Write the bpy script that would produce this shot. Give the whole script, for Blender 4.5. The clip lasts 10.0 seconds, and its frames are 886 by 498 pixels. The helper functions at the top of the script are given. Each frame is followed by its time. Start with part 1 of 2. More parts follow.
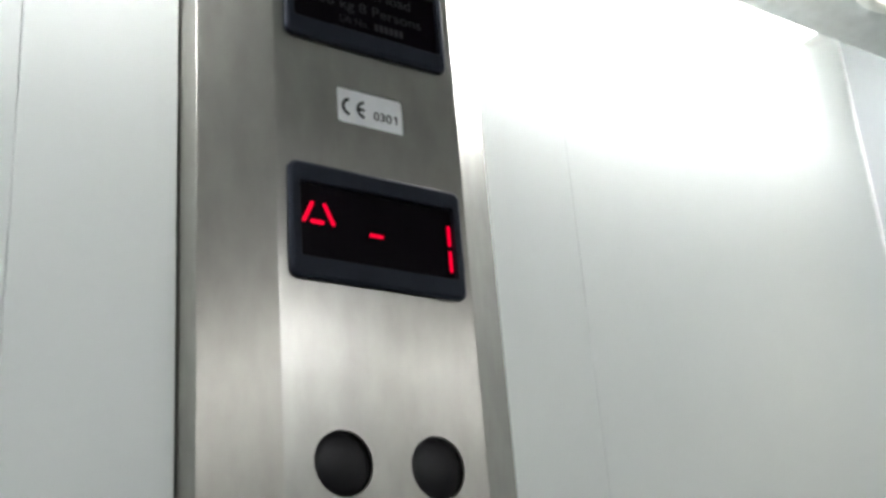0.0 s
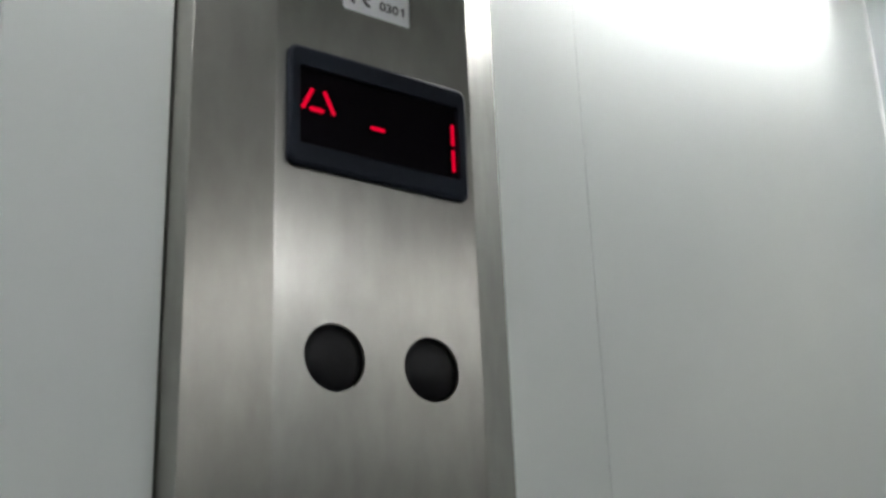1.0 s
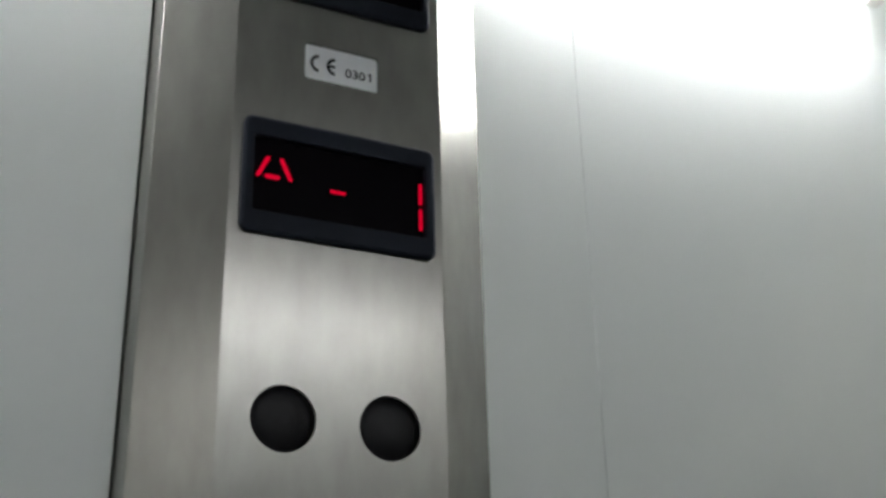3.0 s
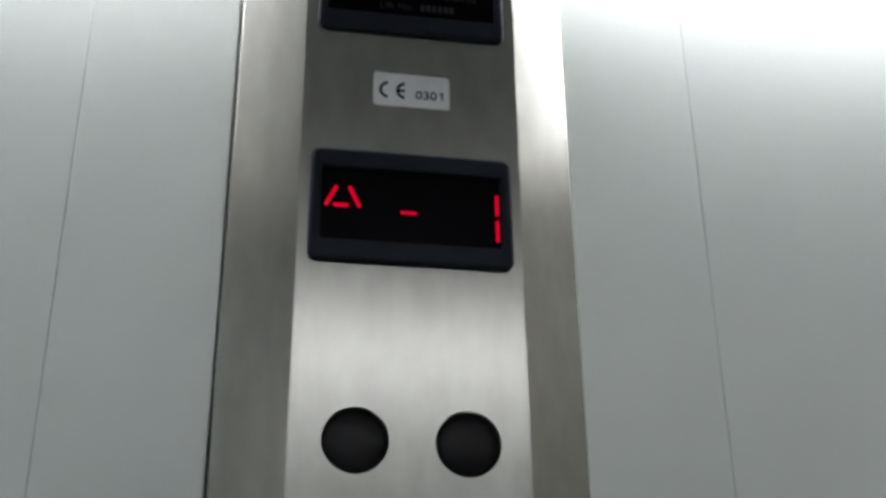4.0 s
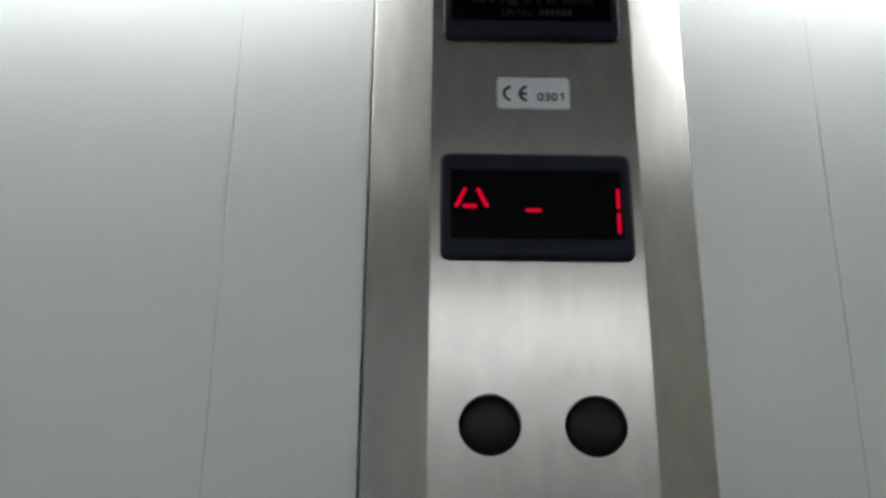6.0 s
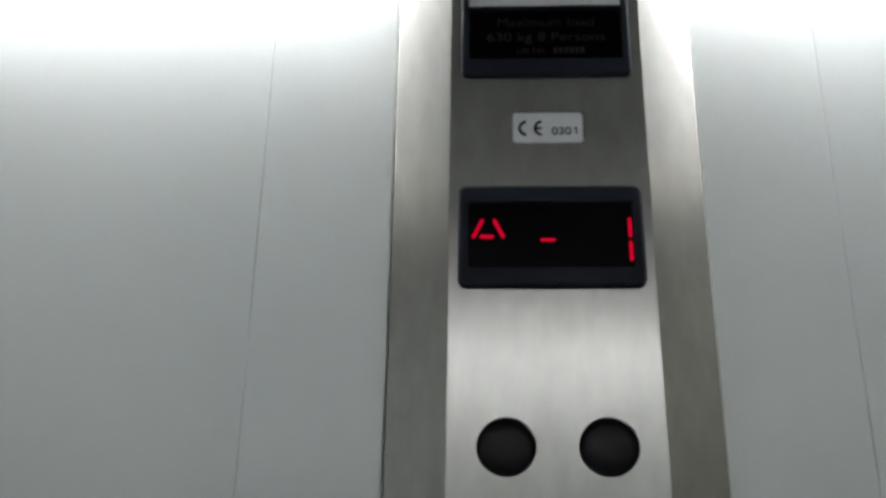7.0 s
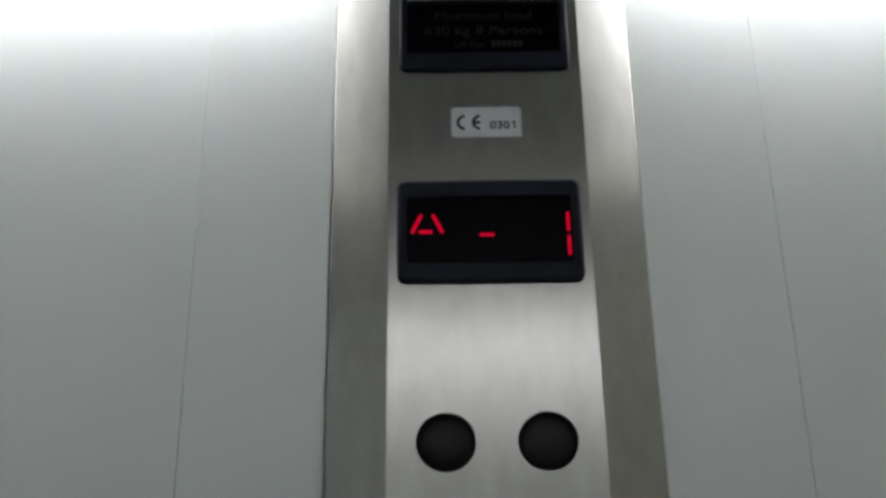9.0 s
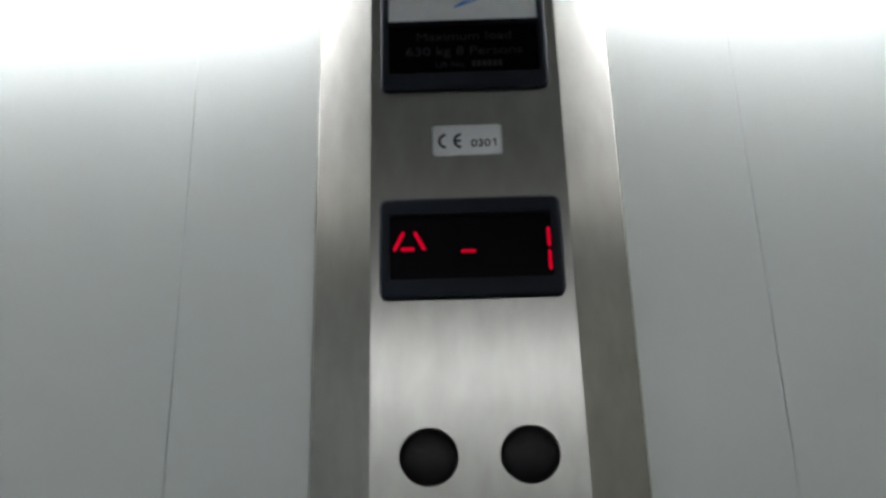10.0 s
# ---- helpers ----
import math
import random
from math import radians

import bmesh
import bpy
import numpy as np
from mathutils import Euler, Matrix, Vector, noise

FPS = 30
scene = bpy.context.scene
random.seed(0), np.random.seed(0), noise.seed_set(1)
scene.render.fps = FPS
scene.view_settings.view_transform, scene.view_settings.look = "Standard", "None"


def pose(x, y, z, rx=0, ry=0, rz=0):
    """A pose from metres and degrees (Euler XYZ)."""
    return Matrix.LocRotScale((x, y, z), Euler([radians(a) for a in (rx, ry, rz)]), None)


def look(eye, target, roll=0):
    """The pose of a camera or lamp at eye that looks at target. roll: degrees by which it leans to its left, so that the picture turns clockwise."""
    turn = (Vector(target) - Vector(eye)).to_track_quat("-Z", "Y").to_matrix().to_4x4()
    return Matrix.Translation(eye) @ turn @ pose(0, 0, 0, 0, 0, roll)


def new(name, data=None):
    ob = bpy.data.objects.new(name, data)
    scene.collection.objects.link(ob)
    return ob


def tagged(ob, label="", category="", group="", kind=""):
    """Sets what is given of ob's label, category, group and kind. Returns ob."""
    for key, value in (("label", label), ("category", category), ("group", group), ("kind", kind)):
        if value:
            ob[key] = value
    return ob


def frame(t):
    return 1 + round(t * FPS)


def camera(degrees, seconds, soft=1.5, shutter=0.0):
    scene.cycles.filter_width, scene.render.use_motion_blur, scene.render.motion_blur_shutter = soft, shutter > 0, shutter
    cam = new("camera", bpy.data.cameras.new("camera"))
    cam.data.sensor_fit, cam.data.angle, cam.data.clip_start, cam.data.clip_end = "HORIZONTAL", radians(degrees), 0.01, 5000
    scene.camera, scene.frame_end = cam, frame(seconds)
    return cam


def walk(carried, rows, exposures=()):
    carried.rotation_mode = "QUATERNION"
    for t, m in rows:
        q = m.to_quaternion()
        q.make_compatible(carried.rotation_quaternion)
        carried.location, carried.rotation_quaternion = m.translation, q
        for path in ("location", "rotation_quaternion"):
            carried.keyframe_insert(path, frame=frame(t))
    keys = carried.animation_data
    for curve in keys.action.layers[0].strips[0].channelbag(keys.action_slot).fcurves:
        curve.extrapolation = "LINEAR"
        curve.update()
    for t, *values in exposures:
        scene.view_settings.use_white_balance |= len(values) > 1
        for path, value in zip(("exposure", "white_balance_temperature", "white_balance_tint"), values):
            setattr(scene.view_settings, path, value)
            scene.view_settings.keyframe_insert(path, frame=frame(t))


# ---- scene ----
Z0 = 1.852            # height of the floor display's centre above the car floor

# ---- camera and walk ----
cam = camera(41.83, 10.0, soft=3.3)
# seconds, x, y, z below the display's centre, yaw to the left, pitch up, roll
PATH = [
    (0.0, -0.4104, -0.6457, -0.3164, -35.83, 21.47, -4.62),
    (0.5, -0.3973, -0.6196, -0.3399, -36.21, 20.74, -1.93),
    (1.0, -0.3925, -0.6089, -0.3395, -36.00, 19.00, -2.15),
    (1.5, -0.3863, -0.6112, -0.3392, -35.89, 19.37, -2.06),
    (2.0, -0.3725, -0.6170, -0.3377, -35.95, 19.75, -2.56),
    (2.5, -0.3588, -0.6555, -0.3651, -32.86, 19.88, -3.25),
    (2.7, -0.3224, -0.6790, -0.3573, -30.37, 21.82, -2.76),
    (3.8, -0.1392, -0.6890, -0.3492, -14.59, 23.32, -0.42),
    (4.0, -0.1084, -0.7173, -0.3671, -10.31, 24.91, -0.70),
    (4.5, -0.0855, -0.7778, -0.3691, -6.21, 24.30, 0.95),
    (5.0, -0.0826, -0.7833, -0.3678, -5.86, 23.20, 0.55),
    (5.2, -0.0593, -0.7828, -0.3722, -2.93, 23.61, 1.96),
    (6.3, -0.0863, -0.7797, -0.3695, 0.33, 22.90, -0.31),
    (6.5, -0.0842, -0.7847, -0.3542, 2.68, 22.27, 0.69),
    (7.0, -0.0479, -0.8108, -0.3906, 2.51, 25.12, 0.86),
    (7.5, -0.0319, -0.8229, -0.3932, 0.87, 26.75, -0.42),
    (8.0, -0.0361, -0.8213, -0.3844, 0.12, 25.57, 0.44),
    (8.5, -0.0363, -0.8195, -0.3693, -0.27, 24.28, 0.43),
    (9.0, -0.0366, -0.8142, -0.3815, -0.02, 24.27, -0.81),
    (9.5, -0.0415, -0.8200, -0.3905, -0.10, 24.54, -1.68),
    (10.0, -0.0116, -0.8176, -0.3947, 0.73, 25.75, -1.49),
]


def view(x, y, z, yaw, pitch, roll):
    a, b = radians(yaw), radians(pitch)
    eye = Vector((x, y, z + Z0))
    return look(eye, eye + Vector((-math.sin(a) * math.cos(b), math.cos(a) * math.cos(b), math.sin(b))), roll)


walk(cam, [(t, view(*row)) for t, *row in PATH],
     exposures=[(0.0, 1.36, 6640, 10), (0.5, 1.02, 6640, 10), (1.0, 0.82, 6640, 10), (1.5, 0.66, 6640, 10), (2.5, 0.56, 6640, 10),
                (4.0, 0.51, 6500, 10), (5.0, 0.54, 6500, 10), (6.5, 0.57, 6500, 10), (7.0, 0.44, 6500, 10), (7.5, 0.30, 6500, 10),
                (8.5, 0.26, 6500, 10), (9.0, 0.24, 6500, 10), (10.0, 0.32, 6500, 10)])

# ---- light ----
TUBE, BACK_TUBE = 31.5, 9.4   # strength of the fluorescent tubes over the ceiling's edges
SPOT, BEAM = 0.6, 0.35        # strength of the round ceiling lights' glass, and of the added beam below in watts
world = bpy.data.worlds.new("world")
scene.world = world
world.use_nodes = True
world.node_tree.nodes["Background"].inputs["Color"].default_value = (0.02, 0.02, 0.02, 1)
world.node_tree.nodes["Background"].inputs["Strength"].default_value = 0.1


# ---- materials ----
def material(name, colour, rough=0.5, metal=0.0):
    m = bpy.data.materials.new(name)
    m.use_nodes = True
    b = m.node_tree.nodes["Principled BSDF"]
    b.inputs["Base Color"].default_value = (*colour, 1)
    b.inputs["Roughness"].default_value = rough
    b.inputs["Metallic"].default_value = metal
    return m, m.node_tree.nodes, m.node_tree.links, b


def noise_at(nodes, links, scale, stretch=(1, 1, 1), detail=4.0):
    """A noise of that many grains a metre, drawn out along the axes."""
    co = nodes.new("ShaderNodeTexCoord")
    mp = nodes.new("ShaderNodeMapping")
    mp.inputs["Scale"].default_value = stretch
    n = nodes.new("ShaderNodeTexNoise")
    n.inputs["Scale"].default_value = scale
    n.inputs["Detail"].default_value = detail
    links.new(co.outputs["Object"], mp.inputs["Vector"])
    links.new(mp.outputs["Vector"], n.inputs["Vector"])
    return n.outputs["Fac"]


def ranged(nodes, links, value, low, high, a=0.3, b=0.7):
    r = nodes.new("ShaderNodeMapRange")
    r.inputs["From Min"].default_value, r.inputs["From Max"].default_value = a, b
    r.inputs["To Min"].default_value, r.inputs["To Max"].default_value = low, high
    links.new(value, r.inputs["Value"])
    return r.outputs["Result"]


def tinted(nodes, links, value, c1, c2, socket, a=0.3, b=0.7):
    mix = nodes.new("ShaderNodeMix")
    mix.data_type = "RGBA"
    mix.inputs["A"].default_value, mix.inputs["B"].default_value = (*c1, 1), (*c2, 1)
    links.new(ranged(nodes, links, value, 0, 1, a, b), mix.inputs["Factor"])
    links.new(mix.outputs["Result"], socket)


def bumped(nodes, links, bsdf, value, strength, distance):
    b = nodes.new("ShaderNodeBump")
    b.inputs["Strength"].default_value, b.inputs["Distance"].default_value = strength, distance
    links.new(value, b.inputs["Height"])
    links.new(b.outputs["Normal"], bsdf.inputs["Normal"])


def wall_paint(name, c1, c2):
    m, n, l, b = material(name, c1, 0.34)
    tinted(n, l, noise_at(n, l, 5.0), c1, c2, b.inputs["Base Color"])
    l.new(ranged(n, l, noise_at(n, l, 11.0), 0.30, 0.42), b.inputs["Roughness"])
    bumped(n, l, b, noise_at(n, l, 900.0, (1, 1, 0.6), 2.0), 0.12, 0.0004)
    return m


def brushed_steel(name="brushed_stainless_steel", tint=(0.382, 0.371, 0.343)):
    m, n, l, b = material(name, tint, 0.26, 1.0)
    streak = noise_at(n, l, 260.0, (1, 1, 0.012), 3.0)
    tinted(n, l, streak, tuple(c * 0.985 for c in tint), tuple(c * 1.015 for c in tint), b.inputs["Base Color"], 0.1, 0.9)
    l.new(ranged(n, l, noise_at(n, l, 75.0, (1, 1, 0.10), 3.0), 0.20, 0.25, 0.0, 1.0), b.inputs["Roughness"])
    b.inputs["Anisotropic"].default_value = 0.15
    tan = n.new("ShaderNodeTangent")
    tan.direction_type, tan.axis = "RADIAL", "Z"
    l.new(tan.outputs["Tangent"], b.inputs["Tangent"])
    bumped(n, l, b, noise_at(n, l, 40.0, (1, 1, 0.3), 2.0), 0.05, 0.0005)
    # the wide haze of the brushing lies over the sharper sheen
    haze = n.new("ShaderNodeBsdfPrincipled")
    haze.inputs["Base Color"].default_value = (*tint, 1)
    haze.inputs["Metallic"].default_value, haze.inputs["Roughness"].default_value = 1.0, 0.38
    haze.inputs["Anisotropic"].default_value = 0.15
    l.new(tan.outputs["Tangent"], haze.inputs["Tangent"])
    mix = n.new("ShaderNodeMixShader")
    l.new(ranged(n, l, noise_at(n, l, 60.0, (1, 1, 0.4), 3.0), 0.34, 0.41), mix.inputs["Fac"])   # smudged by wiping
    l.new(b.outputs["BSDF"], mix.inputs[1])
    l.new(haze.outputs["BSDF"], mix.inputs[2])
    l.new(mix.outputs["Shader"], n["Material Output"].inputs["Surface"])
    return m


def plastic(name, colour, rough, grain=0.1, gloss=0.5):
    m, n, l, b = material(name, colour, rough)
    b.inputs["Specular IOR Level"].default_value = gloss
    c2 = tuple(c * 1.15 for c in colour)
    tinted(n, l, noise_at(n, l, 60.0), colour, c2, b.inputs["Base Color"])
    bumped(n, l, b, noise_at(n, l, 2500.0, detail=2.0), grain, 0.0002)
    return m


def glow(name, colour, strength):
    m, n, l, b = material(name, tuple(0.2 * c for c in colour), 0.4)
    b.inputs["Specular IOR Level"].default_value = 0.1
    b.inputs["Emission Color"].default_value = (*colour, 1)
    b.inputs["Emission Strength"].default_value = strength
    return m


WALL = wall_paint("coated_white_sheet", (0.757, 0.794, 0.768), (0.79, 0.824, 0.793))
# pale sheet darkened in its colour, to offset the tube's glare near the corners
END_WALL = wall_paint("coated_sheet_darkened", (0.30, 0.32, 0.325), (0.325, 0.345, 0.35))
PALE_WALL = wall_paint("coated_pale_sheet", (0.68, 0.71, 0.715), (0.71, 0.74, 0.745))
BEIGE_WALL = wall_paint("coated_beige_sheet", (0.59, 0.58, 0.51), (0.62, 0.61, 0.54))
STEEL = brushed_steel()
STEEL_WALL = brushed_steel("brushed_steel_wall_sheet", (0.64, 0.63, 0.61))
BEZEL = plastic("slate_grey_plastic", (0.016, 0.020, 0.030), 0.52, 0.15, 0.13)
BLACK = plastic("black_acrylic", (0.0028, 0.0018, 0.0034), 0.3, 0.0, 0.04)
BUTTON = plastic("black_moulded_plastic", (0.0075, 0.0072, 0.0086), 0.42, 0.2, 0.25)
WHITE_LABEL = plastic("white_label_film", (0.90, 0.91, 0.93), 0.35, 0.05)
INK = plastic("black_ink", (0.006, 0.006, 0.008), 0.5, 0.0, 0.2)
GREY_INK = plastic("engraved_grey", (0.030, 0.031, 0.034), 0.5, 0.0, 0.1)
NAME_INK = plastic("grey_print", (0.17, 0.18, 0.21), 0.5, 0.0)
BLUE_INK = plastic("blue_print", (0.03, 0.22, 0.66), 0.5, 0.0)
CEILING = plastic("grey_ceiling_sheet", (0.52, 0.535, 0.525), 0.4, 0.1)
ROOF = plastic("white_primer", (0.7, 0.7, 0.68), 0.6, 0.1)
# black backing whose colour stands for the shade inside gap and joints
GAP_SHADE = plastic("gap_shade_black", (0.015, 0.015, 0.015), 0.7, 0.1)
TRIM = plastic("white_corner_trim", (0.66, 0.67, 0.66), 0.3, 0.0)
FLOOR = plastic("grey_speckled_vinyl", (0.26, 0.26, 0.26), 0.55, 0.4)
CAP = plastic("white_lamp_plastic", (0.75, 0.75, 0.72), 0.45, 0.0)
LED = glow("red_led", (1.0, 0.0, 0.034), 0.42)
TUBE_GLOW = glow("fluorescent_glass", (0.985, 1.0, 1.045), TUBE)
BACK_TUBE_GLOW = glow("fluorescent_glass_opposite", (0.985, 1.0, 1.045), BACK_TUBE)
SPOT_GLOW = glow("opal_diffuser", (1.0, 0.98, 0.90), SPOT)


# ---- mesh helpers ----
def link_mesh(name, bm, mat):
    me = bpy.data.meshes.new(name)
    bmesh.ops.recalc_face_normals(bm, faces=bm.faces)
    bm.to_mesh(me)
    bm.free()
    me.materials.append(mat)
    return new(name, me)


def part(name, bm, mat, parent, label=""):
    """Link a bmesh, built in the car's own coordinates, as one mesh under a thing or a part."""
    ob = link_mesh(name, bm, mat)
    ob.parent = parent
    ob.matrix_parent_inverse = Matrix.Translation(parent.location).inverted()
    return tagged(ob, label)


def thing(name, at, label, category, group="", kind=""):
    ob = new(name)
    ob.location = at
    ob.empty_display_size = 0.05
    return tagged(ob, label, category, group, kind)


def box(bm, lo, hi, bevel=0.0):
    x0, y0, z0 = lo
    x1, y1, z1 = hi
    vs = [bm.verts.new((x, y, z)) for x in (x0, x1) for y in (y0, y1) for z in (z0, z1)]
    for f in ((0, 1, 3, 2), (4, 6, 7, 5), (0, 4, 5, 1), (2, 3, 7, 6), (0, 2, 6, 4), (1, 5, 7, 3)):
        bm.faces.new([vs[i] for i in f])
    if bevel:
        edges = list({e for v in vs for e in v.link_edges})
        bmesh.ops.bevel(bm, geom=edges, offset=bevel, segments=2, profile=0.5, affect="EDGES")
    return bm


def boxed(lo, hi, bevel=0.0):
    return box(bmesh.new(), lo, hi, bevel)


def rounded(x0, x1, z0, z1, r, n=6):
    """Points of a rounded rectangle in the plane of the panel, the same count for any size."""
    out = []
    for cx, cz, a0 in ((x1 - r, z1 - r, 0), (x0 + r, z1 - r, 90), (x0 + r, z0 + r, 180), (x1 - r, z0 + r, 270)):
        for i in range(n + 1):
            a = radians(a0 + 90 * i / n)
            out.append((cx + r * math.cos(a), cz + r * math.sin(a)))
    return out


def circle(cx, cz, r, n=48):
    return [(cx + r * math.cos(2 * math.pi * i / n), cz + r * math.sin(2 * math.pi * i / n)) for i in range(n)]


def ring(bm, loop, y):
    return [bm.verts.new((x, y, z)) for x, z in loop]


def bridge(bm, a, b, smooth=False):
    for i in range(len(a)):
        j = (i + 1) % len(a)
        f = bm.faces.new((a[i], a[j], b[j], b[i]))
        f.smooth = smooth


def lofted(loops, closed=(False, True), smooth=False):
    """Rings (points, depth) joined one to the next; closed: whether the first and the last are filled."""
    bm = bmesh.new()
    rings = [ring(bm, p, y) for p, y in loops]
    for a, b in zip(rings, rings[1:]):
        bridge(bm, a, b, smooth)
    if closed[0]:
        bm.faces.new(rings[0])
    if closed[1]:
        bm.faces.new(rings[-1])
    return bm


def bar(bm, x0, z0, x1, z1, width, y, depth=0.0006):
    """A flat raised stroke with round ends between two points."""
    d = Vector((x1 - x0, z1 - z0))
    a = math.atan2(d.y, d.x)
    pts = []
    for cx, cz, start in ((x1, z1, -90), (x0, z0, 90)):
        for i in range(7):
            b = a + radians(start + 30 * i)
            pts.append((cx + width / 2 * math.cos(b), cz + width / 2 * math.sin(b)))
    front, back = ring(bm, pts, y - depth), ring(bm, pts, y)
    bm.faces.new(front)
    bridge(bm, front, back)


def swept(bm, pts, widths, y, depth=0.0004):
    """A flat raised stroke of changing width along points."""
    left, right = [], []
    for i, (x, z) in enumerate(pts):
        a, b = pts[max(i - 1, 0)], pts[min(i + 1, len(pts) - 1)]
        d = Vector((b[0] - a[0], b[1] - a[1])).normalized()
        w = widths[i] / 2
        left.append((x - d.y * w, z + d.x * w))
        right.append((x + d.y * w, z - d.x * w))
    front_l, front_r = ring(bm, left, y - depth), ring(bm, right, y - depth)
    back_l, back_r = ring(bm, left, y), ring(bm, right, y)
    for i in range(len(pts) - 1):
        bm.faces.new((front_l[i], front_l[i + 1], front_r[i + 1], front_r[i]))
        bm.faces.new((front_l[i], back_l[i], back_l[i + 1], front_l[i + 1]))
        bm.faces.new((front_r[i], front_r[i + 1], back_r[i + 1], back_r[i]))


def arc(cx, cz, r, a0, a1, n=14):
    return [(cx + r * math.cos(radians(a0 + (a1 - a0) * i / n)), cz + r * math.sin(radians(a0 + (a1 - a0) * i / n)))
            for i in range(n + 1)]


def lettering(name, body, size, x, z, y, mat, parent, width=None, bold=0.0):
    """A line of writing on the panel, centred at x with its foot at z, as a thin mesh."""
    cu = bpy.data.curves.new(name, "FONT")
    cu.body, cu.size, cu.align_x, cu.extrude, cu.offset = body, size, "CENTER", 0.0002, bold
    tmp = new(name, cu)
    bpy.context.view_layer.update()
    me = bpy.data.meshes.new_from_object(tmp.evaluated_get(bpy.context.evaluated_depsgraph_get()))
    bpy.data.objects.remove(tmp)
    span = max(v.co.x for v in me.vertices) - min(v.co.x for v in me.vertices)
    k = width / span if width else 1.0
    me.transform(Matrix.Translation((x, y, z)) @ Matrix.Rotation(math.pi / 2, 4, "X") @ Matrix.Diagonal((k, 1, 1, 1)))
    me.materials.clear()
    me.materials.append(mat)
    ob = new(name, me)
    ob.parent = parent
    ob.matrix_parent_inverse = Matrix.Translation(parent.location).inverted()
    return ob


# ---- the lift car ----
HALF = 0.70                     # half the length of the wall with the control panel
WALL_Y, BACK_Y = 0.053, -1.30  # faces of that wall and of the one opposite
TOP, ROOF_Z = 2.18, 2.32
THICK = 0.018
COP = 0.1293                    # half the opening for the control panel
JOINT = 0.2405
HEAD = 2.06                     # where the steel header added to the end walls begins, in place of shade

floor = tagged(link_mesh("floor", boxed((-0.75, -1.37, -0.04), (0.75, 0.11, 0.0)), FLOOR),
               "grey speckled vinyl lift floor", "floor", kind="structure")
roof = tagged(link_mesh("roof", boxed((-0.75, -1.37, ROOF_Z), (0.75, 0.11, ROOF_Z + 0.03)), ROOF),
              "white painted roof above the hung ceiling", "roof", kind="structure")


def wall(name, lo, hi, panels, label, backing=None, face=None):
    """A backing sheet with coated panels in front of it, each with its own edges."""
    backing = backing or ROOF
    w = tagged(link_mesh(name, boxed(lo, hi), backing), label, "wall", kind="structure")
    for a, b in panels:
        part("panel", boxed(a, b, 0.0011), face or WALL, w)
    return w


G = 0.0001
FRONT = [(-HALF + 0.002, -JOINT - G), (-JOINT + G, -COP), (COP, JOINT - G), (JOINT + G, HALF - 0.002)]
wall("wall_north", (-0.72, WALL_Y + THICK, 0.0), (0.72, WALL_Y + THICK + 0.03, ROOF_Z),
     [((a, WALL_Y, 0.0), (b, WALL_Y + THICK, ROOF_Z)) for a, b in FRONT],
     "white coated sheet wall panels with thin upright joints", GAP_SHADE)
wall("wall_south", (-0.72, BACK_Y - THICK - 0.03, 0.0), (0.72, BACK_Y - THICK, ROOF_Z),
     [((a, BACK_Y - THICK, 0.0), (b, BACK_Y, ROOF_Z))
      for a, b in ((-HALF + 0.002, -JOINT - G), (-JOINT + G, JOINT - G), (JOINT + G, HALF - 0.002))],
     "pale coated sheet wall panels opposite the controls", face=PALE_WALL)
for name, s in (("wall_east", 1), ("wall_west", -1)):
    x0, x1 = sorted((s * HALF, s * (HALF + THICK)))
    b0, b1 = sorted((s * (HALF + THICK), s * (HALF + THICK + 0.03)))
    # corner strips take the darkened sheet instead of less tube light
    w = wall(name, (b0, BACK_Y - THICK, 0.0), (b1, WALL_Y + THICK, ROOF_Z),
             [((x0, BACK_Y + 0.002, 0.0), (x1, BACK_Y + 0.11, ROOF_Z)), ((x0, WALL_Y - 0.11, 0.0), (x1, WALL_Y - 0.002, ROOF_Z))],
             "end wall of darkened coated strips and added steel", face=END_WALL)
    part("panel", boxed((x0, WALL_Y - 0.45, 0.0), (x1, WALL_Y - 0.1102, HEAD), 0.0007), PALE_WALL if s < 0 else BEIGE_WALL, w)
    # unseen steel, added: a dark band above HEAD, a mirror of the back tube behind
    part("panel", boxed((x0, WALL_Y - 0.45, HEAD + 0.0002), (x1, WALL_Y - 0.1102, ROOF_Z), 0.0007), STEEL_WALL, w, "unseen steel added for the reflections")
    part("panel", boxed((x0, BACK_Y + 0.1102, 0.0), (x1, WALL_Y - 0.4502, ROOF_Z), 0.0007), STEEL_WALL, w, "unseen steel added for the reflections")


def corner_trim(sx, y, sy):
    bm = bmesh.new()
    r = 0.0026
    pts = [(sx * (HALF - 0.0002), y - sy * r)] + [
        (sx * (HALF - r + r * math.sin(radians(a))), y - sy * (r - r * math.cos(radians(a)))) for a in (80, 60, 40, 20)
    ] + [(sx * (HALF - r), y - sy * 0.0002)]
    lo, hi = ([bm.verts.new((px, py, z)) for px, py in pts] for z in (0.0, ROOF_Z))
    for i in range(len(pts) - 1):
        bm.faces.new((lo[i], lo[i + 1], hi[i + 1], hi[i])).smooth = True
    back_lo, back_hi = bm.verts.new((sx * HALF, y, 0.0)), bm.verts.new((sx * HALF, y, ROOF_Z))
    bm.faces.new((lo[0], hi[0], back_hi, back_lo))
    bm.faces.new((lo[-1], back_lo, back_hi, hi[-1]))
    tagged(link_mesh("trim", bm, TRIM), "thin white rounded strip in the wall corner", "trim", kind="structure")


for sx in (-1, 1):
    corner_trim(sx, WALL_Y, 1)
    corner_trim(sx, BACK_Y, -1)

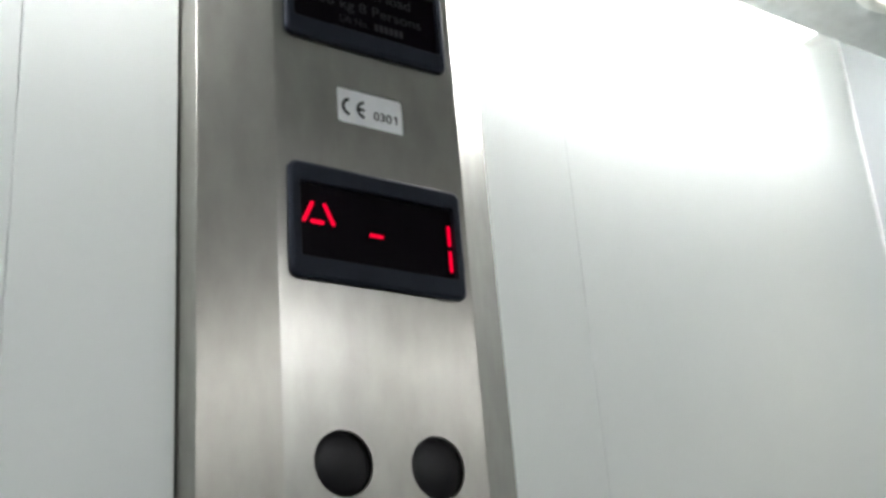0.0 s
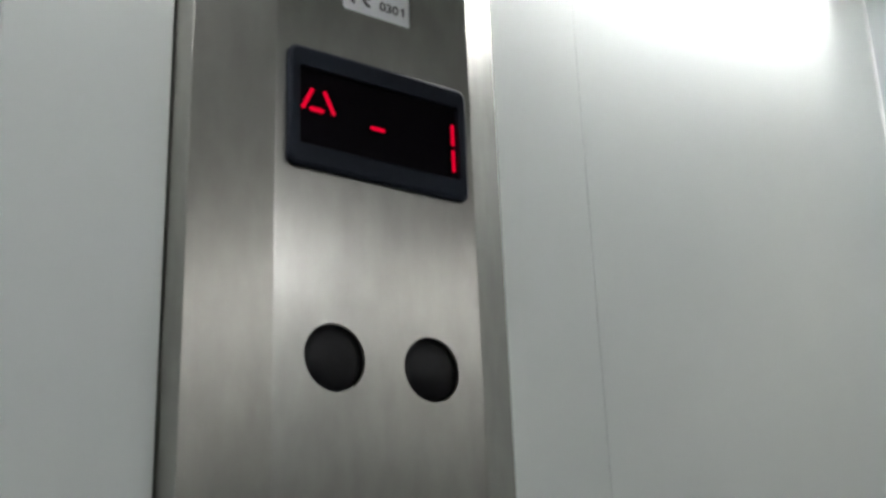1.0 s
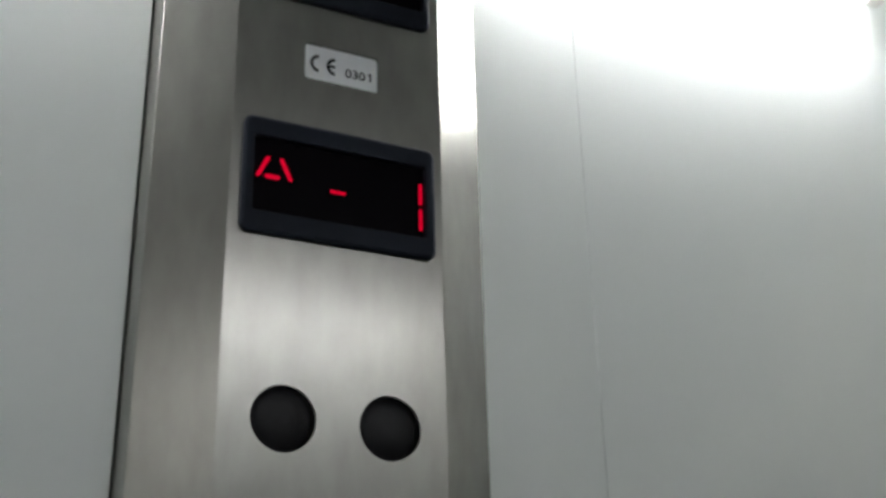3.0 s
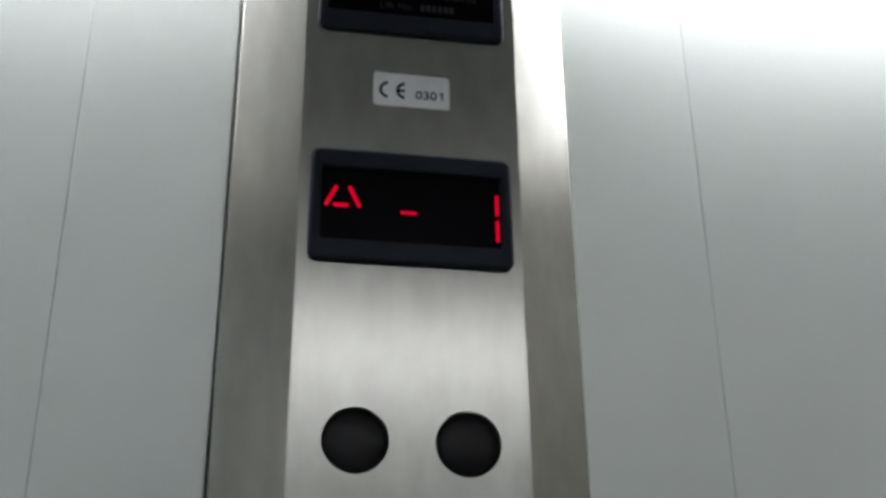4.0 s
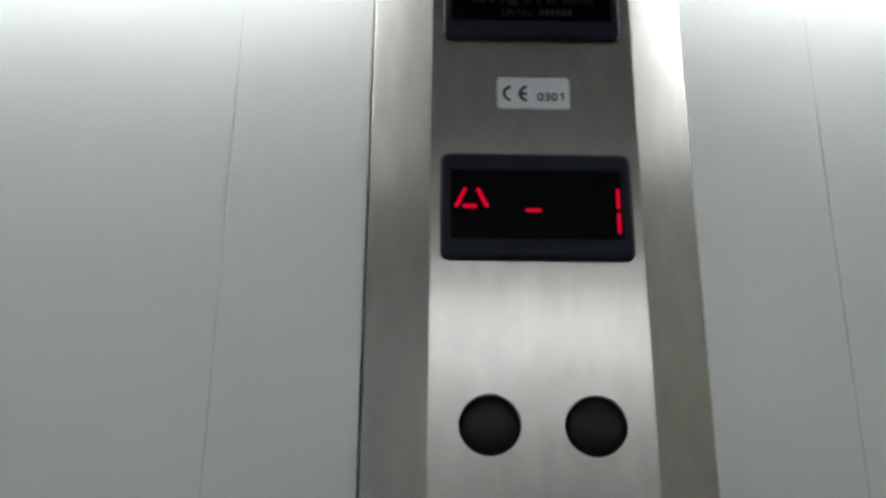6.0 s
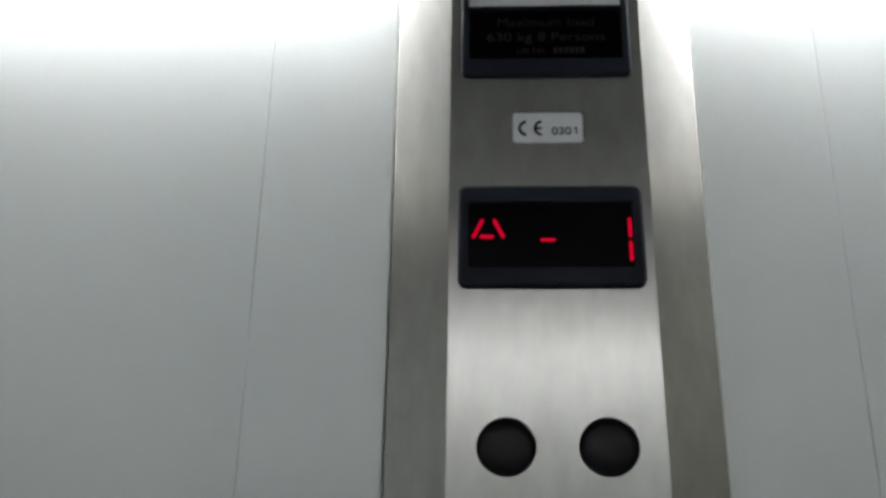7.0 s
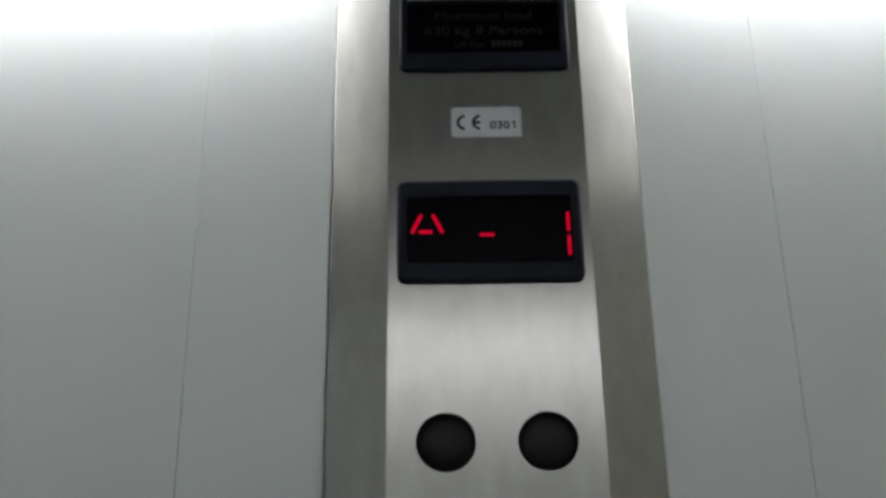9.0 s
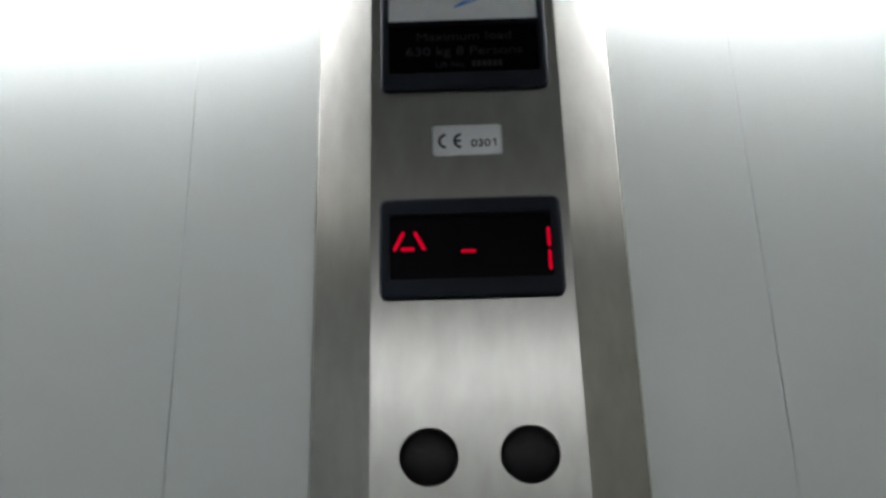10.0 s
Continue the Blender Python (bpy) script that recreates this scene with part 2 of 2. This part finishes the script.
# hung ceiling, with a gap along the walls for the light
GAP, BACK_GAP = 0.059, 0.172
CX, CY0, CY1 = HALF - 0.001, BACK_Y + BACK_GAP, WALL_Y - GAP
bm = boxed((-CX, CY0, TOP), (CX, CY1, TOP + 0.016), 0.002)
for x in (-0.45, 0.45):
    for y in (-0.95, -0.15):
        box(bm, (x - 0.006, y - 0.006, TOP + 0.016), (x + 0.006, y + 0.006, ROOF_Z))
ceiling = tagged(link_mesh("ceiling", bm, CEILING), "hung grey ceiling sheet with a lit gap along the wall", "ceiling", kind="structure")


def tube_along(x0, x1, y, z, r, n=20):
    bm = bmesh.new()
    a, b = ([bm.verts.new((x, y + r * math.cos(2 * math.pi * i / n), z + r * math.sin(2 * math.pi * i / n))) for i in range(n)]
            for x in (x0, x1))
    bridge(bm, a, b, True)
    bm.faces.new(a)
    bm.faces.new(b)
    return bm


def cove_light(y_edge, s, glass, out, half, drop=0.0):
    """A tube carried just past the ceiling's edge on a tray; s: the side of the wall."""
    zb = TOP + 0.016
    t = thing("fluorescent_light", (0, y_edge - s * 0.05, zb), "white fluorescent tube on a tray above the ceiling edge", "light", "tubes over the ceiling edge")
    zt = zb + 0.036 - drop
    ya, yb = sorted((y_edge - s * 0.085, y_edge - s * 0.025))
    part("tray", boxed((-half, ya, zb), (half, yb, zb + 0.028), 0.003), CAP, t)
    yt = y_edge + s * out
    part("tube", tube_along(-half, half, yt, zt, 0.013), glass, t, "glowing white tube")
    # unseen end plates, made tall and wide to shield the end walls from the tube
    for x in (-half - 0.01, half + 0.01):
        y0, y1 = sorted((y_edge - s * 0.027, yt + s * 0.030))
        part("end_baffle", boxed((x - 0.010, y0, zt - 0.036), (x + 0.010, y1, zt + 0.039), 0.002), CAP, t)


cove_light(CY1, 1, TUBE_GLOW, 0.010, 0.595)
cove_light(CY0, -1, BACK_TUBE_GLOW, 0.085, 0.66, 0.035)


def round_light(x, y):
    t = thing("ceiling_light", (x, y, TOP), "round opal ceiling light with a pale rim", "light", "round ceiling lights")
    bm = bmesh.new()
    n = 40
    loops = [(0.078, TOP), (0.078, TOP - 0.006), (0.074, TOP - 0.009), (0.066, TOP - 0.009), (0.064, TOP - 0.005)]
    rings = [[bm.verts.new((x + r * math.cos(2 * math.pi * i / n), y + r * math.sin(2 * math.pi * i / n), z)) for i in range(n)] for r, z in loops]
    for a, b in zip(rings, rings[1:]):
        bridge(bm, a, b, True)
    part("rim", bm, CAP, t)
    bm = bmesh.new()
    loops = [(0.0645, TOP - 0.004), (0.05, TOP - 0.008), (0.028, TOP - 0.010), (0.008, TOP - 0.0105)]
    rings = [[bm.verts.new((x + r * math.cos(2 * math.pi * i / n), y + r * math.sin(2 * math.pi * i / n), z)) for i in range(n)] for r, z in loops]
    for a, b in zip(rings, rings[1:]):
        bridge(bm, a, b, True)
    bm.faces.new(rings[-1])
    part("diffuser", bm, SPOT_GLOW, t, "glowing opal diffuser")
    # spot added below the glass to brighten the end walls
    lamp = bpy.data.lights.new("beam", "SPOT")
    lamp.energy, lamp.color, lamp.shadow_soft_size = BEAM, (1.0, 0.97, 0.90), 0.03
    lamp.spot_size, lamp.spot_blend = radians(88), 0.4
    beam = new("beam", lamp)
    beam.parent = t
    beam.location = (0, 0, -0.015)


for x in (0.575, -0.575):
    round_light(x, -0.147)

# ---- the control panel ----
P_LO, P_HI = 0.03, 2.165
panel = thing("control_panel", (0, WALL_Y, P_LO), "tall brushed stainless steel lift control panel with splayed sides", "control panel")


def filleted(pts, radii, n=5):
    """The polyline with its inner corners rounded."""
    out = [pts[0]]
    for a, b, c, r in zip(pts, pts[1:], pts[2:], radii):
        a, b, c = Vector(a), Vector(b), Vector(c)
        u, v = (a - b).normalized(), (c - b).normalized()
        half = u.angle(v) / 2
        t = r / math.tan(half)
        centre = b + (u + v).normalized() * (r / math.sin(half))
        p0, p1 = b + u * t - centre, b + v * t - centre
        for i in range(n + 1):
            d = p0.lerp(p1, i / n).normalized() * r
            out.append(tuple(centre + d))
    out.append(pts[-1])
    return out


FLAT, EDGE, EDGE_Y = 0.079, 0.126, 0.0284
BUTTONS = [(-0.0361, Z0 - 0.1663), (0.0374, Z0 - 0.1663)]
BUTTON_R = 0.0209
LABEL = (-0.0283, 0.0288, Z0 + 0.0842, Z0 + 0.1136)


def faceplate():
    bm = bmesh.new()
    side = filleted([(0.0, 0.0), (FLAT, 0.0), (EDGE, EDGE_Y), (0.1290, WALL_Y + 0.012)], (0.003, 0.0015))
    flat = side[1][0]
    for s in (-1, 1):
        lo, hi = ([bm.verts.new((s * x, y, z)) for x, y in side[1:]] for z in (P_LO, P_HI))
        for i in range(len(lo) - 1):
            f = bm.faces.new((lo[i], lo[i + 1], hi[i + 1], hi[i]))
            f.smooth = i < 5 or 6 <= i < 11
    sheet = 0.0016

    def cell(x0, x1, z0, z1, loop):
        """A rectangle of the plate with a hole in it, its cut edge turned inwards."""
        fine = []
        for p, q in zip(loop, loop[1:] + loop[:1]):
            k = max(1, round(math.dist(p, q) / 0.003))
            fine += [(p[0] + (q[0] - p[0]) * i / k, p[1] + (q[1] - p[1]) * i / k) for i in range(k)]
        loop = fine
        cx, cz = sum(p[0] for p in loop) / len(loop), sum(p[1] for p in loop) / len(loop)
        outer = []
        for px, pz in loop:
            dx, dz = px - cx, pz - cz
            k = min((((x1 if dx > 0 else x0) - cx) / dx) if abs(dx) > 1e-9 else 1e9,
                    (((z1 if dz > 0 else z0) - cz) / dz) if abs(dz) > 1e-9 else 1e9)
            outer.append((cx + dx * k, cz + dz * k))
        o, i, b = ring(bm, outer, 0.0), ring(bm, loop, 0.0), ring(bm, loop, sheet * 1.6)
        bridge(bm, o, i)
        bridge(bm, i, b)
        for n in range(len(outer)):
            p, q = outer[n], outer[(n + 1) % len(outer)]
            if abs(p[0] - q[0]) > 1e-7 and abs(p[1] - q[1]) > 1e-7:
                kx = x0 if min(abs(p[0] - x0), abs(q[0] - x0)) < 1e-7 else x1
                kz = z0 if min(abs(p[1] - z0), abs(q[1] - z0)) < 1e-7 else z1
                bm.faces.new((o[n], bm.verts.new((kx, 0.0, kz)), o[(n + 1) % len(outer)]))

    def plain(z0, z1):
        bm.faces.new([bm.verts.new(p) for p in ((-flat, 0, z0), (flat, 0, z0), (flat, 0, z1), (-flat, 0, z1))])

    bz = BUTTONS[0][1]
    mid = (BUTTONS[0][0] + BUTTONS[1][0]) / 2
    plain(P_LO, bz - 0.04)
    for (x, z), (x0, x1) in zip(BUTTONS, ((-flat, mid), (mid, flat))):
        cell(x0, x1, bz - 0.04, bz + 0.04, circle(x, z, BUTTON_R + 0.0009))
    plain(bz + 0.04, LABEL[2] - 0.0285)
    cell(-flat, flat, LABEL[2] - 0.0285, LABEL[3] + 0.0285, rounded(*LABEL, 0.0030))
    plain(LABEL[3] + 0.0285, P_HI)
    for z in (P_LO, P_HI):
        bm.faces.new([bm.verts.new((s * x, y, z)) for s, pts in ((-1, side[:0:-1]), (1, side[1:])) for x, y in pts])
    return bm


part("faceplate", faceplate(), STEEL, panel)

for x, z in BUTTONS:
    r = BUTTON_R
    loops = [(circle(x, z, r), 0.008), (circle(x, z, r), 0.0036), (circle(x, z, r * 0.97), 0.0027), (circle(x, z, r * 0.8), 0.0012),
             (circle(x, z, r * 0.5), 0.0), (circle(x, z, r * 0.2), -0.0005)]
    part("button", lofted(loops, (False, True), True), BUTTON, panel, "round black slightly domed blank button")


def bezel(x0, x1, z0, z1, wx0, wx1, wz0, wz1):
    """A raised frame with a chamfered rim and one recessed opening."""
    return lofted([
        (rounded(x0, x1, z0, z1, 0.0065), 0.0),
        (rounded(x0, x1, z0, z1, 0.0065), -0.0034),
        (rounded(x0 + 0.0009, x1 - 0.0009, z0 + 0.0009, z1 - 0.0009, 0.0060), -0.0044),
        (rounded(x0 + 0.0024, x1 - 0.0024, z0 + 0.0024, z1 - 0.0024, 0.0048), -0.0050),
        (rounded(wx0 - 0.0005, wx1 + 0.0005, wz0 - 0.0005, wz1 + 0.0005, 0.0022), -0.0050),
        (rounded(wx0, wx1, wz0, wz1, 0.0020), -0.0045),
        (rounded(wx0, wx1, wz0, wz1, 0.0020), 0.0004)], (False, False))


# floor display
WX, WZ0, WZ1 = 0.0639, Z0 - 0.0279, Z0 + 0.0283
display = part("display", bezel(-0.0716, 0.0716, Z0 - 0.0432, Z0 + 0.0430, -WX, WX, WZ0, WZ1), BEZEL, panel, "slate grey display frame")
part("screen", boxed((-WX - 0.003, -0.0010, WZ0 - 0.003), (WX + 0.003, -0.0004, WZ1 + 0.003)), BLACK, display, "black display window")


def at_window(u, v):
    return -WX + u * 2 * WX, WZ1 - v * (WZ1 - WZ0)


for name, u0, v0, u1, v1, w in (
        ("arrow_segment", 0.083, 0.265, 0.032, 0.505, 0.0028), ("arrow_segment", 0.160, 0.265, 0.211, 0.505, 0.0028),
        ("arrow_segment", 0.080, 0.508, 0.142, 0.508, 0.0030), ("dash_segment", 0.447, 0.560, 0.520, 0.560, 0.0024),
        ("digit_segment", 0.979, 0.250, 0.979, 0.500, 0.0025), ("digit_segment", 0.979, 0.605, 0.979, 0.860, 0.0025)):
    bm = bmesh.new()
    bar(bm, *at_window(u0, v0), *at_window(u1, v1), w, -0.0010, 0.0004)
    part(name, bm, LED, display, "lit red segment")

# mark of conformity
lx0, lx1, lz0, lz1 = LABEL
label = part("label", lofted([(rounded(lx0 + 0.0002, lx1 - 0.0002, lz0 + 0.0002, lz1 - 0.0002, 0.0028), 0.0034),
                              (rounded(lx0 + 0.0002, lx1 - 0.0002, lz0 + 0.0002, lz1 - 0.0002, 0.0028), 0.0018)]), WHITE_LABEL, panel, "white plate with black mark and number")
LW, LH = lx1 - lx0, lz1 - lz0
cz, cr = lz1 - 0.505 * LH, 0.21 * LH
for name, cx in (("letter_c", lx0 + 0.205 * LW), ("letter_e", lx0 + 0.425 * LW)):
    bm = bmesh.new()
    swept(bm, arc(cx, cz, cr, 98, 262), [0.0023] * 15, 0.0018)
    if name == "letter_e":
        swept(bm, [(cx - cr, cz), (cx - 0.0006, cz)], [0.0021] * 2, 0.0018)
    part(name, bm, INK, label)
nz = lz1 - 0.705 * LH
lettering("number", "030", 0.0098, lx0 + 0.6915 * LW, nz, 0.0017, INK, label, width=0.278 * LW, bold=0.00014)
bm = bmesh.new()
swept(bm, [(lx0 + 0.902 * LW, nz), (lx0 + 0.902 * LW, nz + 0.0070)], [0.0013] * 2, 0.0018)
swept(bm, [(lx0 + 0.902 * LW, nz + 0.0064), (lx0 + 0.864 * LW, nz + 0.0050)], [0.0012] * 2, 0.0018)
part("number", bm, INK, label)

# load plate
LP0, LP1 = Z0 + 0.1465, Z0 + 0.2985
load = part("load_plate", bezel(-0.0705, 0.0705, LP0, LP1, -WX, WX, Z0 + 0.1620, Z0 + 0.2850), BEZEL, panel, "slate grey frame for the load notice")
part("divider", boxed((-WX - 0.001, -0.0049, Z0 + 0.2122), (WX + 0.001, 0.0, Z0 + 0.2158), 0.0005), BEZEL, load)
notice = part("notice", boxed((-WX - 0.002, -0.0020, Z0 + 0.1600), (WX + 0.002, -0.0004, Z0 + 0.2140)), BLACK, load, "black engraved load notice")
sheet = part("sheet", boxed((-WX - 0.002, -0.0020, Z0 + 0.2140), (WX + 0.002, -0.0004, Z0 + 0.2870)), WHITE_LABEL, load, "white sheet with a blue swirl and grey bar")
lettering("writing", "Maximum load", 0.0125, 0.0005, Z0 + 0.1965, -0.0020, GREY_INK, notice, width=0.081)
lettering("writing", "630 kg 8 Persons", 0.0125, 0.0005, Z0 + 0.1815, -0.0020, GREY_INK, notice, width=0.099)
lettering("writing", "Lift No.", 0.0088, -0.0115, Z0 + 0.1690, -0.0020, GREY_INK, notice, width=0.025)
bm = bmesh.new()
for i in range(6):
    box(bm, (0.0065 + 0.0045 * i, -0.0022, Z0 + 0.1690), (0.0098 + 0.0045 * i, -0.0018, Z0 + 0.1752))
part("number_bars", bm, GREY_INK, notice)

# emblem: a grey bar with a blue swirl round it
bm = bmesh.new()
for i in range(8):
    x = -0.0285 + i * 0.0063
    box(bm, (x, -0.0023, Z0 + 0.2440), (x + 0.0048, -0.0019, Z0 + (0.2515 if i in (0, 2, 7) else 0.2495)))
part("name_bars", bm, NAME_INK, sheet)


def swirl(points, widths):
    bm = bmesh.new()
    pts, ws = [], []
    for i in range(len(points) - 1):
        p = [Vector(points[min(max(k, 0), len(points) - 1)]) for k in (i - 1, i, i + 1, i + 2)]
        for s in range(8):
            t = s / 8
            q = 0.5 * (2 * p[1] + (p[2] - p[0]) * t + (2 * p[0] - 5 * p[1] + 4 * p[2] - p[3]) * t * t + (3 * p[1] - p[0] - 3 * p[2] + p[3]) * t ** 3)
            pts.append((q.x, q.y + Z0))
            ws.append(1.4 * (widths[i] * (1 - t) + widths[i + 1] * t))
    swept(bm, pts, ws, -0.0020, 0.0003)
    part("swirl", bm, BLUE_INK, sheet)


swirl([(-0.031, 0.2635), (-0.012, 0.2665), (0.010, 0.2625), (0.024, 0.2560)], [0.0006, 0.0022, 0.0016, 0.0004])
swirl([(-0.024, 0.2660), (-0.004, 0.2610), (0.012, 0.2570), (0.020, 0.2545)], [0.0005, 0.0012, 0.0010, 0.0003])
swirl([(0.010, 0.2655), (0.026, 0.2625), (0.0330, 0.2570), (0.0290, 0.2480), (0.0150, 0.2400), (-0.0090, 0.2300)],
      [0.0004, 0.0009, 0.0016, 0.0013, 0.0010, 0.0004])
swirl([(0.0080, 0.2395), (-0.0010, 0.2350), (-0.0070, 0.2310)], [0.0004, 0.0018, 0.0005])
